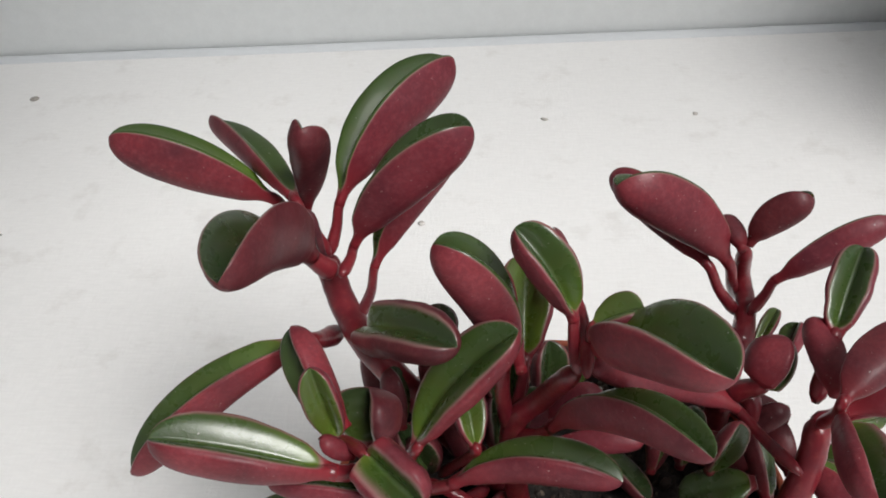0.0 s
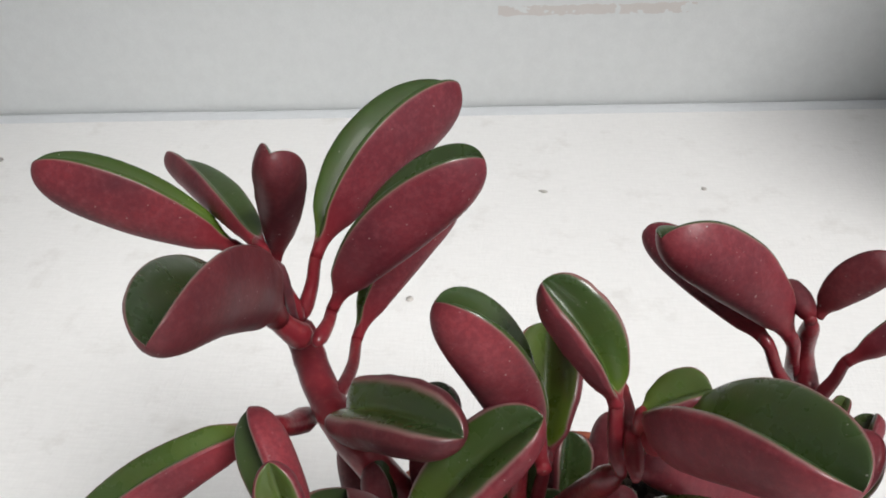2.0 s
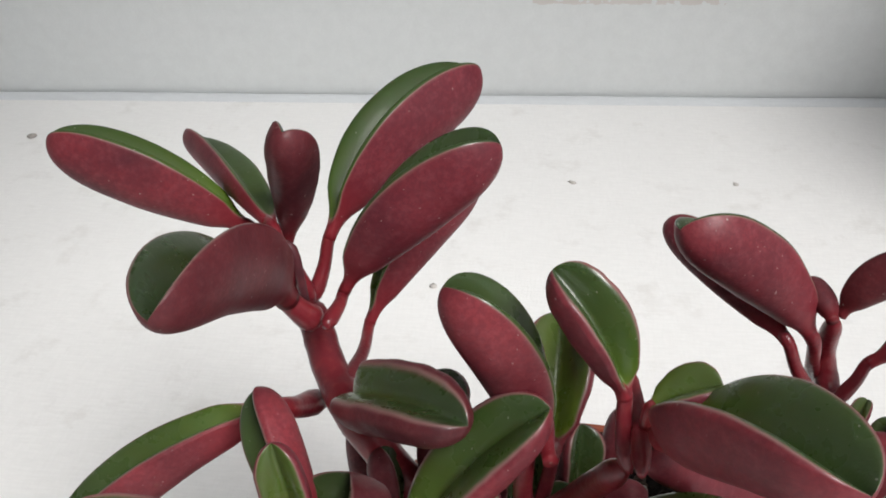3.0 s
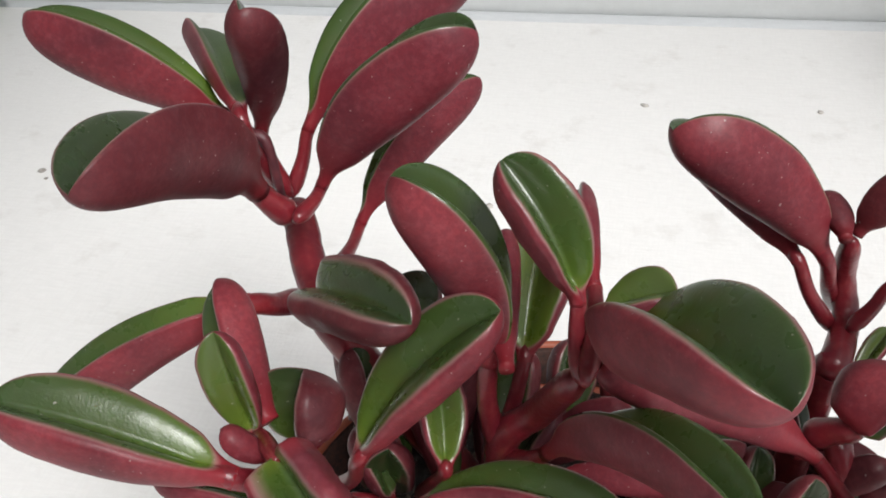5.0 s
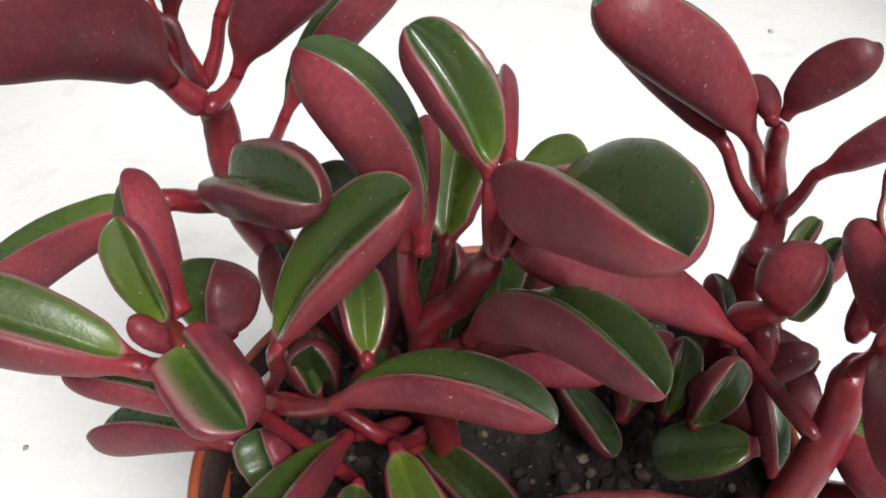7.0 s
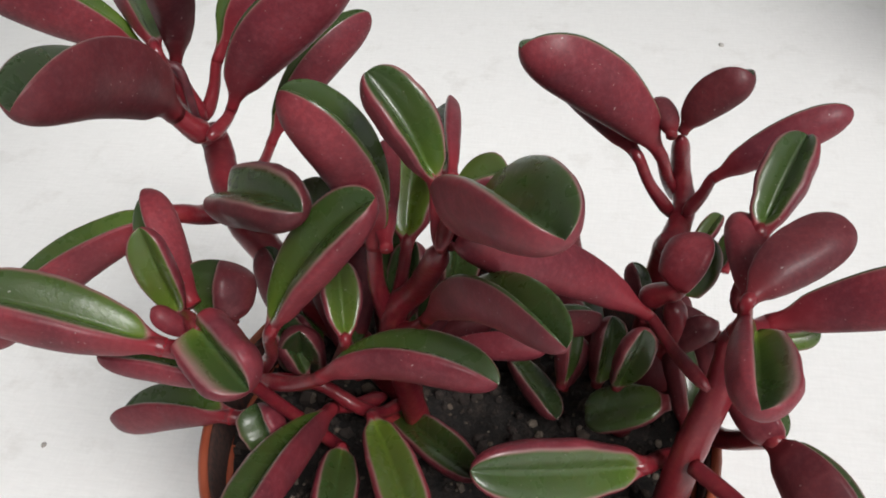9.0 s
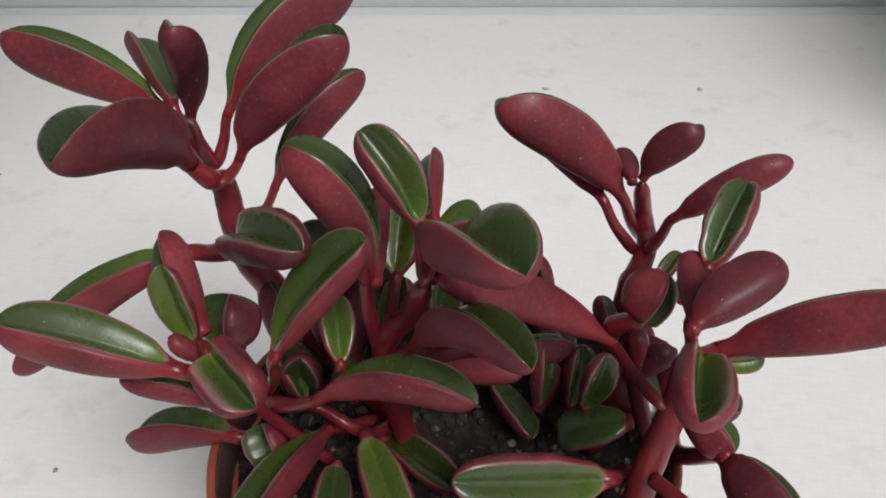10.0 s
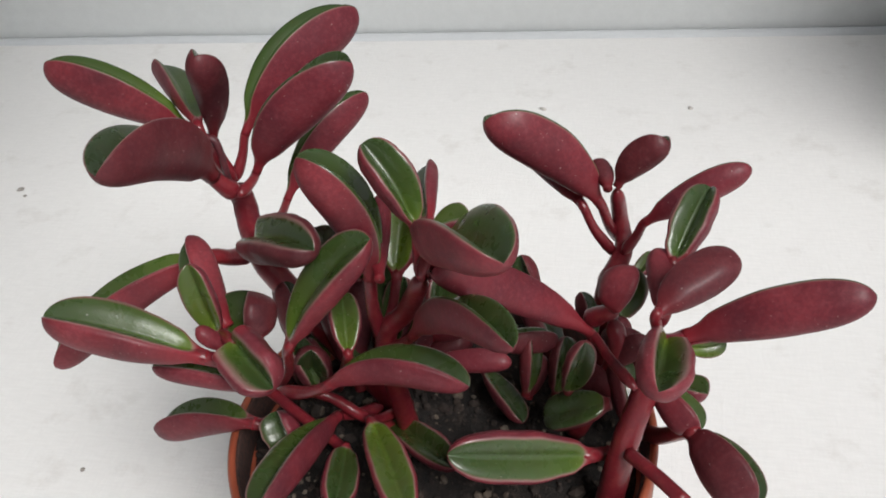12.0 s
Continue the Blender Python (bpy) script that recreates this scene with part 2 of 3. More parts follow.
def tube(name, points, radii, mat, sides=12):
    """A round stalk along points, closed at both ends, with slightly uneven radius."""
    pts = [np.array(p, float) for p in points]
    n = len(pts)
    tang = [pts[min(k + 1, n - 1)] - pts[max(k - 1, 0)] for k in range(n)]
    tang = [t / (np.linalg.norm(t) + 1e-9) for t in tang]
    ref = np.array((0.3, 1.0, 0.2))
    verts, faces = [], []
    for k in range(n):
        ref = ref - tang[k] * (ref @ tang[k])
        ref = ref / np.linalg.norm(ref)
        other = np.cross(tang[k], ref)
        for s in range(sides):
            a = 2 * math.pi * s / sides
            verts.append(pts[k] + radii[k] * (math.cos(a) * ref + math.sin(a) * other))
    for k in range(n - 1):
        for s in range(sides):
            s2 = (s + 1) % sides
            faces.append((k * sides + s, k * sides + s2, (k + 1) * sides + s2, (k + 1) * sides + s))
    faces.append(tuple(reversed(range(sides))))
    faces.append(tuple((n - 1) * sides + s for s in range(sides)))
    return mesh_of(name, verts, faces, mat)


def lathe(name, profile, mat, segments=96):
    """A turned body from (radius, height) pairs, closed into a ring."""
    verts, faces = [], []
    m = len(profile)
    for k in range(segments):
        a = 2 * math.pi * k / segments
        for r, z in profile:
            verts.append((r * math.cos(a), r * math.sin(a), z))
    for k in range(segments):
        k2 = (k + 1) % segments
        for j in range(m):
            j2 = (j + 1) % m
            faces.append((k * m + j, k2 * m + j, k2 * m + j2, k * m + j2))
    return mesh_of(name, verts, faces, mat)


# ---------------------------------------------------------------- the setting
tabletop = box("table_board", (-1.6, -1.2, -0.03), (1.6, 0.80, 0.0), TABLE, 0.002)
tagged(tabletop, "white painted wooden board with faint stains and grain", "table", kind="structure")

WALL_AT = Matrix.Translation((0.05, 0.648, 0)) @ Matrix.Rotation(radians(2.7), 4, "Z")
wall_back = box("wall_north", (-1.7, 0.006, 0.0), (1.7, 0.08, 1.1), WALL, 0.002)
wall_back.matrix_world = WALL_AT
tagged(wall_back, "plain white painted wall behind the board", "wall", kind="structure")

def sealant_profile():
    pts = [(-0.0070, -0.0006), (-0.0064, 0.0008), (-0.0050, 0.0026), (-0.0026, 0.0044), (0.0008, 0.0054), (0.0028, 0.0050), (0.0042, 0.0010), (0.0062, -0.0004)]
    verts, faces = [], []
    count = 120
    for k in range(count + 1):
        x = -1.6 + 3.2 * k / count
        wob = 0.0005 * noise.noise((x * 9, 3, 1))
        for y, z in pts:
            verts.append((x, 0.55 * y + 0.0018 + wob, 0.5 * z + wob * 0.5))
    m = len(pts)
    for k in range(count):
        for j in range(m - 1):
            faces.append((k * m + j, k * m + j + 1, (k + 1) * m + j + 1, (k + 1) * m + j))
    return mesh_of("sealant", verts, faces, TRIM)

sealant = new("trim", sealant_profile())
sealant.matrix_world = WALL_AT
tagged(sealant, "white sealant bead along the foot of the wall", "trim", kind="structure")

# added out of view: blocks light so the back right corner falls dark
shade_panel = box("shade_panel", (0.0, -0.15, 0.0), (0.03, 0.045, 0.21), PANEL_DARK, 0.003)
shade_panel.matrix_world = Matrix.Translation((0.36, 0.60, 0.0)) @ Matrix.Rotation(radians(2.7), 4, "Z")
tagged(shade_panel, "unseen dark panel added to shade the back right corner of the board", "wall", kind="structure")

# added wall out of view, holds sky light off the left of the board
shade_wall_west = box("shade_wall_west", (-0.05, -1.2, 0.0), (0.0, 0.12, 0.80), WALL, 0.003)
shade_wall_west.matrix_world = Matrix.Translation((-0.50, 0.60, 0.0)) @ Matrix.Rotation(radians(2.7), 4, "Z")
tagged(shade_wall_west, "unseen white side wall added to cut the light on the left", "wall", kind="structure")

# added slab overhead, never in view: its soft shadow greys the left side
ceiling = box("ceiling", (-1.6, -1.2, 0.80), (0.21, 0.72, 0.84), WALL, 0.003)
tagged(ceiling, "unseen white board overhead, added to shade the left of the table", "ceiling", kind="structure")

# unseen overhang, added to dim the sun and sky near the back wall
shade_overhang = box("shade_overhang", (0.213, 0.17, 0.80), (1.6, 0.72, 0.84), WALL, 0.003)
tagged(shade_overhang, "unseen white overhang added to darken the board towards the back wall", "ceiling", kind="structure")

# added behind the camera: blocks low sky so leaf undersides stay darker
shade_wall_south = box("shade_wall_south", (-1.6, -1.16, 0.0), (1.6, -1.10, 0.95), GREY_BLOCKER, 0.003)
tagged(shade_wall_south, "unseen grey wall added behind the camera to cut the front fill light", "wall", kind="structure")

# ---------------------------------------------------------------- pot and soil
POT_X, POT_Y, POT_R, POT_H = 0.1195, 0.282, 0.0495, 0.0898
pot = new("flower_pot")
pot.location = (POT_X, POT_Y, 0)
tagged(pot, "round terracotta-coloured plastic flower pot on the white board", "pot")
part("body", lathe("body", [(0.0365, 0.0), (0.0385, 0.002), (POT_R - 0.0030, 0.074), (POT_R - 0.0030, 0.080), (POT_R - 0.0042, 0.080), (0.0365, 0.004), (0.0, 0.004), (0.0, 0.0)], POT), pot)
part("rim", lathe("rim", [(POT_R - 0.0029, 0.0735), (POT_R - 0.0010, 0.0735), (POT_R - 0.0004, 0.0745), (POT_R, POT_H - 0.0010), (POT_R - 0.0005, POT_H - 0.0002), (POT_R - 0.0011, POT_H), (POT_R - 0.0018, POT_H - 0.0004), (POT_R - 0.0029, 0.0795)], POT), pot, "thick rolled rim of the pot")
# liner whose dark colour stands in for the shadow above the soil
part("inner_wall", lathe("inner_wall", [(POT_R - 0.0044, 0.070), (POT_R - 0.0026, POT_H - 0.0016), (POT_R - 0.0019, POT_H - 0.0008), (POT_R - 0.0036, 0.070)], INNER_SHADE), pot, "inside of the pot, coloured dark to stand for the shade there")


def soil_height(x, y):
    r = math.hypot(x, y)
    return 0.0795 + 0.004 * (1 - (r / 0.047) ** 2) + 0.0035 * noise.noise((x * 60, y * 60, 2.0)) + 0.0016 * noise.noise((x * 230, y * 230, 7.0))


def soil_mesh():
    rings, seg = 40, 110
    verts, faces = [(0, 0, soil_height(0, 0))], []
    for k in range(1, rings + 1):
        r = 0.0459 * k / rings
        for s in range(seg):
            a = 2 * math.pi * s / seg
            x, y = r * math.cos(a), r * math.sin(a)
            verts.append((x, y, soil_height(x, y)))
    for s in range(seg):
        verts.append((0.042 * math.cos(2 * math.pi * s / seg), 0.042 * math.sin(2 * math.pi * s / seg), 0.045))
    for s in range(seg):
        faces.append((0, 1 + s, 1 + (s + 1) % seg))
    for k in range(rings):
        for s in range(seg):
            s2 = (s + 1) % seg
            faces.append((1 + k * seg + s, 1 + (k + 1) * seg + s, 1 + (k + 1) * seg + s2, 1 + k * seg + s2))
    faces.append(tuple(1 + rings * seg + s for s in range(seg)))
    return mesh_of("potting_soil", verts, faces, SOIL)


soil = new("potting_soil", soil_mesh())
soil.location = (POT_X, POT_Y, 0)
tagged(soil, "dark crumbly potting soil filling the pot", "soil", kind="stuff")


def lump(rng, centre, size, squash=1.0):
    """Corners and faces of one rough lump."""
    bm = bmesh.new()
    bmesh.ops.create_icosphere(bm, subdivisions=1, radius=1.0)
    turn = Euler((rng.uniform(0, 6), rng.uniform(0, 6), rng.uniform(0, 6))).to_matrix()
    sx, sy, sz = rng.uniform(0.7, 1.2), rng.uniform(0.6, 1.0), rng.uniform(0.5, 0.9)
    verts = []
    for v in bm.verts:
        p = Vector((v.co.x * sx, v.co.y * sy, v.co.z * sz)) * rng.uniform(0.8, 1.12)
        p = turn @ p
        verts.append((centre[0] + p.x * size, centre[1] + p.y * size, centre[2] + p.z * size * squash))
    faces = [tuple(v.index for v in f.verts) for f in bm.faces]
    bm.free()
    return verts, faces


def grit_mesh():
    rng = random.Random(4)
    verts, faces = [], []
    for k in range(1500):
        r, a = 0.0446 * math.sqrt(rng.random()), rng.uniform(0, 2 * math.pi)
        x, y = r * math.cos(a), r * math.sin(a)
        size = 0.0004 + 0.0015 * rng.random() ** 3
        if rng.random() < 0.022:
            size = rng.uniform(0.0014, 0.0027)
        v, f = lump(rng, (x, y, soil_height(x, y) + size * 0.3), size)
        faces += [tuple(i + len(verts) for i in q) for q in f]
        verts += v
    return mesh_of("soil_grit", verts, faces, GRIT, smooth=False)


grit = new("soil_grit", grit_mesh())
grit.location = (POT_X, POT_Y, 0)
tagged(grit, "grey-brown grit and bark crumbs strewn over the soil", "grit", kind="stuff")

# ---------------------------------------------------------------- the succulent
plant = new("succulent_plant")
plant.location = (POT_X, POT_Y, 0.084)
tagged(plant, "bushy succulent with wine-red boat-shaped leaves and green inner faces", "plant")
HOME = np.array((POT_X, POT_Y, 0.084))
MM = 0.001


def to_plant(p):
    return np.array(p, float) * MM - HOME


def stem(points, r0, r1, name="stem"):
    pts = spline([to_plant(p) for p in points], 8 * len(points))
    n = len(pts)
    radii = [MM * (r0 + (r1 - r0) * k / (n - 1)) * 0.5 * (1 + 0.05 * noise.noise((k * 0.55, r0, 3.0))) for k in range(n)]
    radii[-3], radii[-2], radii[-1] = radii[-3] * 0.92, radii[-2] * 0.72, radii[-1] * 0.35
    part(name, tube(name, pts, radii, STALK, 14), plant, "smooth wine-red fleshy stem")


def leaf_shape(u, start, widest=0.6):
    if u < widest:
        f = start + (1 - start) * math.sin(math.pi / 2 * u / widest) ** 1.1
        return f * math.sqrt(min(1.0, 0.03 + u / 0.1)) if start > 0.6 else f
    return max(0.0, 1 - ((u - widest) / (1 - widest)) ** 2.7) ** 0.5


def leaf(base, tip, up, wide, deep, groove, arch, sway, start, node=None, lip=0.17, widest=0.6, mat=None, owner=None, name="leaf", label=""):
    """A keeled, folded succulent leaf in millimetres: base and tip, the way its green face looks, half width, keel depth,
    how deep the fold is, how much it arches towards its face and to the side, and how broad it starts."""
    rng = random.Random(int(abs(base[0] * 31 + base[1] * 17 + tip[2] * 7) * 10))
    a, b = to_plant(base), to_plant(tip)
    axis = b - a
    length = np.linalg.norm(axis)
    fwd = axis / length
    face = np.array(up, float)
    face = face - fwd * (face @ fwd)
    face = face / np.linalg.norm(face)
    side = np.cross(fwd, face)
    w, d = wide * MM, deep * MM
    wave = rng.uniform(0, 9)
    neck_r = min(max(1.02 * MM, 0.68 * start * math.sqrt(w * d)), 1.8 * MM)
    rings, outer, inner = 34, 21, 23
    # the green face begins at the rim of thin-lipped leaves and further in on fleshy ones
    margin = 0.06 if lip < 0.1 else math.sqrt(1 - (1 - 0.9 * lip) ** 2)
    cleft = 0.96 - 0.55 * lip
    twist = rng.uniform(-0.16, 0.16)
    verts, fold, along, faces = [], [], [], []
    for k in range(rings):
        q = k / (rings - 1)
        u = 0.5 - 0.5 * math.cos(math.pi * q) if q > 0.5 else q
        f = max(0.03, leaf_shape(u, start, widest))
        bend = 4 * u * (1 - u) * length
        mid = a + axis * u + face * bend * arch + side * bend * sway
        slope = fwd + (face * arch + side * sway) * 4 * (1 - 2 * u)
        slope = slope / np.linalg.norm(slope)
        fc = face + side * twist * (u - 0.5)
        fc = fc - slope * (fc @ slope)
        fc = fc / np.linalg.norm(fc)
        sd = np.cross(slope, fc)
        # near the base the blade narrows into a round stalk
        q = min(1.0, u / 0.2)
        q = q * q * (3 - 2 * q) if start <= 0.6 else 1.0
        wu = neck_r + (w * f - neck_r) * q
        du = 2 * neck_r + (d * f - 2 * neck_r) * q
        puff = wu * (0.26 + 0.55 * lip)
        hi = (0.45 * du - 0.4 * puff) * q
        dip = (groove * du + 0.4 * puff) * q

        def uneven(s):
            return 1 + 0.08 * noise.noise((u * 5 + wave, wave, 0.5 * s)) + 0.025 * noise.noise((u * 17 + wave, wave, s))

        for j in range(outer):
            t = -math.pi / 2 + math.pi * j / (outer - 1)
            s = math.sin(t)
            n = hi - du * ((1 - 0.5 * (1 - q)) * math.cos(t) ** (1 - 0.12 * q))
            verts.append(mid + sd * s * wu * (1 + 0.10 * math.cos(t)) * uneven(s) + fc * n)
            fold.append(-math.cos(t) - margin)
            along.append(u)
        for j in range(1, inner - 1):
            t = math.pi / 2 - math.pi * j / (inner - 1)
            s = math.sin(t)
            # a round lip on either side of a creased fold
            round_top = puff * q + (1 - q) * 0.5 * du
            n = hi + round_top * math.cos(t) - dip * max(0.0, 1 - abs(s) / cleft) ** 1.35
            verts.append(mid + sd * s * wu * uneven(s) + fc * n)
            fold.append((math.cos(t) - margin) * q - 0.3 * (1 - q))
            along.append(u)
    m = outer + inner - 2
    for k in range(rings - 1):
        for j in range(m):
            j2 = (j + 1) % m
            faces.append((k * m + j, k * m + j2, (k + 1) * m + j2, (k + 1) * m + j))
    faces.append(tuple(reversed(range(m))))
    faces.append(tuple((rings - 1) * m + j for j in range(m)))
    me = mesh_of(name, verts, faces, mat or LEAF)
    for key, values in (("fold", fold), ("along", along)):
        me.attributes.new(key, "FLOAT", "POINT").data.foreach_set("value", values)
    blade = part(name, me, owner or plant, label)
    if node is not None:
        foot = to_plant(node)
        neck = a + axis * 0.12 + face * 0.42 * length * arch
        gap = np.linalg.norm(a - foot)
        back = (foot - a) / (gap + 1e-9) * 1.2 * MM
        way = spline([foot + back, foot + (a - foot) * 0.55 - face * gap * 0.05, a, neck], 16)
        radii = [neck_r * ((0.5, 1.05, 1.25, 1.2, 1.13, 1.07)[k] if k < 6 else (1.02, 1.0, 0.99, 0.98, 0.98, 0.98, 0.95, 0.8, 0.6, 0.3)[k - 6]) for k in range(16)]
        part("petiole", tube("petiole", way, radii, STALK, 10), blade, "red leaf stalk")
    return blade


# stems, then leaves
stem([(108.0, 292.0, 82.0), (85.7, 288.9, 124.5), (77.6, 297.1, 130.7), (73.3, 305.0, 134.3), (72.4, 305.1, 138.3)], 6.4, 5.2)
stem([(153.0, 300.0, 84.0), (156.1, 303.3, 114.6), (157.2, 303.3, 119.6), (159.3, 312.6, 119.7), (158.1, 315.8, 126.1), (157.1, 312.1, 136.3)], 6, 3.2)
stem([(98.0, 276.0, 84.0), (86.0, 269.2, 111.5), (85.2, 265.1, 122.5), (86.6, 258.6, 136.0)], 2.6, 2.0)
stem([(108.0, 284.0, 84.0), (102.2, 278.2, 94.9), (94.2, 279.4, 99.3), (84.5, 277.3, 102.5)], 3, 2.2)
stem([(112.0, 283.0, 84.0), (110.5, 278.2, 118.3), (116.5, 277.3, 129.6), (122.2, 270.6, 144.6)], 5, 3.8)
stem([(157.5, 267.0, 78.0), (161.1, 269.5, 102.1), (165.0, 273.5, 117.0), (166.2, 277.5, 125.5)], 6.2, 4.8)
stem([(150.0, 288.0, 84.0), (158.5, 290.6, 105.1), (157.8, 294.2, 114.5)], 5.5, 4)
leaf((76.8, 306.0, 151.7), (98.3, 331.7, 168.1), (-0.56, -0.09, 0.82), 5.2, 10.9, .8, .12, 0, .2, node=(74.7, 301.6, 143.9), lip=.08, mat=DULL)
leaf((79.6, 301.4, 145.1), (103.6, 304.5, 170.6), (-0.81, 0.20, 0.55), 5.5, 9.9, .8, .09, 0, .2, node=(78.6, 294.1, 145.0), lip=.08)
leaf((80.4, 312.5, 129.4), (97.8, 332.0, 147.4), (-0.69, -0.04, 0.72), 4, 7.5, .75, .09, 0, .25, node=(80.0, 295.7, 131.7), lip=.08)
leaf((64.9, 306.2, 152.5), (35.5, 304.9, 168.5), (0.42, 0.43, 0.80), 4.8, 8.9, .8, .04, 0, .25, node=(72.1, 302.7, 143.1), lip=.08, mat=DULL)
leaf((72.0, 295.9, 159.6), (42.6, 339.1, 150.1), (0.67, -0.33, 0.67), 4.2, 4.6, 0.5, .03, 0, .3, node=(72.2, 303.2, 143.0), mat=DULL, lip=0.1)
leaf((71.3, 302.0, 153.4), (75.2, 295.6, 176.3), (0.20, 0.98, 0.00), 3.6, 6, 0.4, .1, 0, .3, node=(74.4, 300.6, 144.7), widest=.68, mat=DARK_SHADED)
leaf((72.7, 294.8, 148.3), (67.7, 263.2, 170.2), (-0.15, 0.58, 0.80), 5.6, 10.8, .75, .15, 0, 0.45, node=(75.7, 296.4, 143.5), mat=DARK_SHADED, widest=0.5, lip=0.1)
leaf((70.1, 289.9, 130.3), (35.8, 271.3, 111.0), (-0.39, 0.02, 0.92), 4.4, 8, .5, 0.1, 0, 0.5, lip=.12, node=(73.7, 299.7, 123.0))
leaf((82.0, 256.6, 133.4), (52.6, 254.5, 143.7), (0.20, 0.14, 0.97), 5.4, 7.5, .5, .02, 0, .35, node=(88.0, 262.0, 128.0), lip=0.2)
leaf((92.4, 258.0, 123.6), (68.9, 257.9, 128.4), (0.19, 0.36, 0.92), 3.5, 4, .5, .04, 0, .3)
leaf((81.2, 268.2, 130.3), (70.3, 283.3, 141.0), (-0.67, -0.69, 0.28), 4.4, 6, .6, .05, 0, .45)
leaf((80.5, 265.9, 130.8), (77.6, 267.1, 147.6), (0.17, -0.98, 0.10), 3.2, 4, .5, .05, 0, .4, node=(87.0, 258.2, 136.5), lip=.12, mat=YOUNG)
leaf((86.7, 267.7, 127.1), (85.5, 273.0, 136.3), (-0.66, -0.46, 0.60), 7.2, 8, .8, .06, 0, .5, mat=DARK_SHADED, lip=0.2)
leaf((87.4, 257.9, 137.3), (97.3, 250.0, 133.7), (-0.39, -0.41, 0.83), 4.8, 7.5, 0.6, .02, 0, .9, lip=0.45)
leaf((83.9, 261.8, 131.3), (78.9, 260.9, 136.8), (-0.67, -0.34, -0.66), 2, 2.5, .5, .02, 0, .5)
leaf((78.9, 272.8, 95.4), (51.4, 275.7, 85.5), (-0.29, 0.32, 0.90), 4.2, 7.5, .55, .1, 0, .4, node=(86.0, 277.0, 93.0), lip=.12)
leaf((88.2, 267.3, 93.4), (84.5, 272.5, 100.7), (-0.49, -0.42, 0.77), 4.6, 5.5, 0.85, .02, 0, 0.62, lip=0.2)
leaf((93.3, 267.3, 125.6), (112.3, 273.2, 151.0), (-0.52, -0.39, 0.76), 5.6, 5.5, .45, .04, -.06, .3, node=(82.0, 280.7, 99.5), lip=0.17)
leaf((109.3, 278.5, 136.2), (98.5, 279.2, 164.5), (0.91, 0.24, 0.34), 5, 9, .8, .14, 0, .3, node=(110.5, 278.1, 119.2), lip=.08)
leaf((121.3, 273.4, 153.4), (111.8, 278.9, 168.4), (0.47, -0.39, 0.79), 4, 6, .65, .11, 0, .3, node=(122.2, 269.8, 145.6), lip=0.18)
leaf((122.6, 279.0, 150.5), (117.9, 303.3, 147.4), (-0.77, -0.07, 0.63), 3, 3.5, .5, .04, 0, .4, node=(123.2, 265.3, 150.1))
leaf((113.2, 283.4, 132.0), (113.5, 300.9, 143.7), (-0.12, -0.55, 0.83), 5.4, 5, .5, .03, 0, .3, node=(110.4, 278.7, 119.0), lip=.12, mat=YOUNG)
leaf((112.7, 273.9, 140.3), (108.3, 298.2, 142.9), (-0.74, -0.06, -0.67), 2.5, 4, .6, .03, 0, .4)
leaf((124.2, 271.0, 153.9), (131.9, 270.3, 159.4), (-0.62, 0.01, 0.78), 3.2, 4.2, .5, .06, 0, .4, node=(123.1, 272.3, 143.8), lip=.12, mat=YOUNG)
leaf((125.4, 267.3, 153.3), (141.0, 247.0, 168.8), (-0.23, 0.50, 0.83), 6.6, 9, .75, 0.12, 0, 0.42, widest=.48, lip=0.12)
leaf((117.8, 273.1, 125.9), (141.4, 250.6, 147.5), (-0.29, 0.78, 0.55), 3.7, 7.2, .75, 0.14, 0, 0.32, node=(111.4, 277.7, 118.3), lip=.08)
leaf((99.3, 268.7, 114.2), (130.5, 264.8, 121.7), (-0.25, 0.39, 0.89), 4.6, 6.5, .5, .15, 0, .35, node=(85.8, 274.6, 105.2), lip=0.17)
leaf((153.5, 283.8, 119.7), (124.3, 269.3, 146.9), (-0.20, 0.93, 0.31), 4, 6.5, .7, .06, 0, .3, node=(161.9, 270.8, 119.1))
leaf((98.8, 284.2, 135.5), (93.7, 292.1, 137.6), (0.38, 0.00, 0.92), 4.5, 4, .4, .03, 0, .4, mat=DARK_SHADED)
leaf((101.7, 292.0, 123.1), (99.6, 295.7, 127.0), (0.64, -0.35, 0.69), 3, 4, .4, .03, 0, .6, mat=DARK_SHADED)
leaf((84.4, 283.4, 140.7), (102.3, 269.9, 150.2), (-0.08, -0.30, 0.95), 5.4, 6.5, 0.35, .05, 0, 0.92, mat=DARK_SHADED, widest=.5, lip=0.34)
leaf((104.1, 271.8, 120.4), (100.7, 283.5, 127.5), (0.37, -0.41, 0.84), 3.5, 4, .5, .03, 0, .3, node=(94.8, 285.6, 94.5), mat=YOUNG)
leaf((88.4, 287.9, 92.5), (93.4, 278.6, 114.8), (0.06, -0.92, -0.40), 4.6, 4.5, .4, .03, 0, .5, mat=DARK_SHADED)
leaf((96.8, 278.1, 94.3), (91.8, 240.4, 109.3), (-0.37, -0.12, 0.92), 4.6, 6.5, .5, .04, 0, .35, node=(104.0, 285.0, 90.0), lip=0.2)
leaf((105.2, 275.1, 97.3), (120.2, 246.1, 103.9), (-0.05, 0.20, 0.98), 4.3, 5, .45, .04, 0, .35, node=(108.0, 284.0, 90.0), mat=YOUNG)
leaf((105.6, 285.9, 84.4), (126.7, 264.2, 97.0), (-0.41, 0.13, 0.90), 3.8, 4, .5, .03, 0, .4, node=(109.0, 286.0, 88.0))
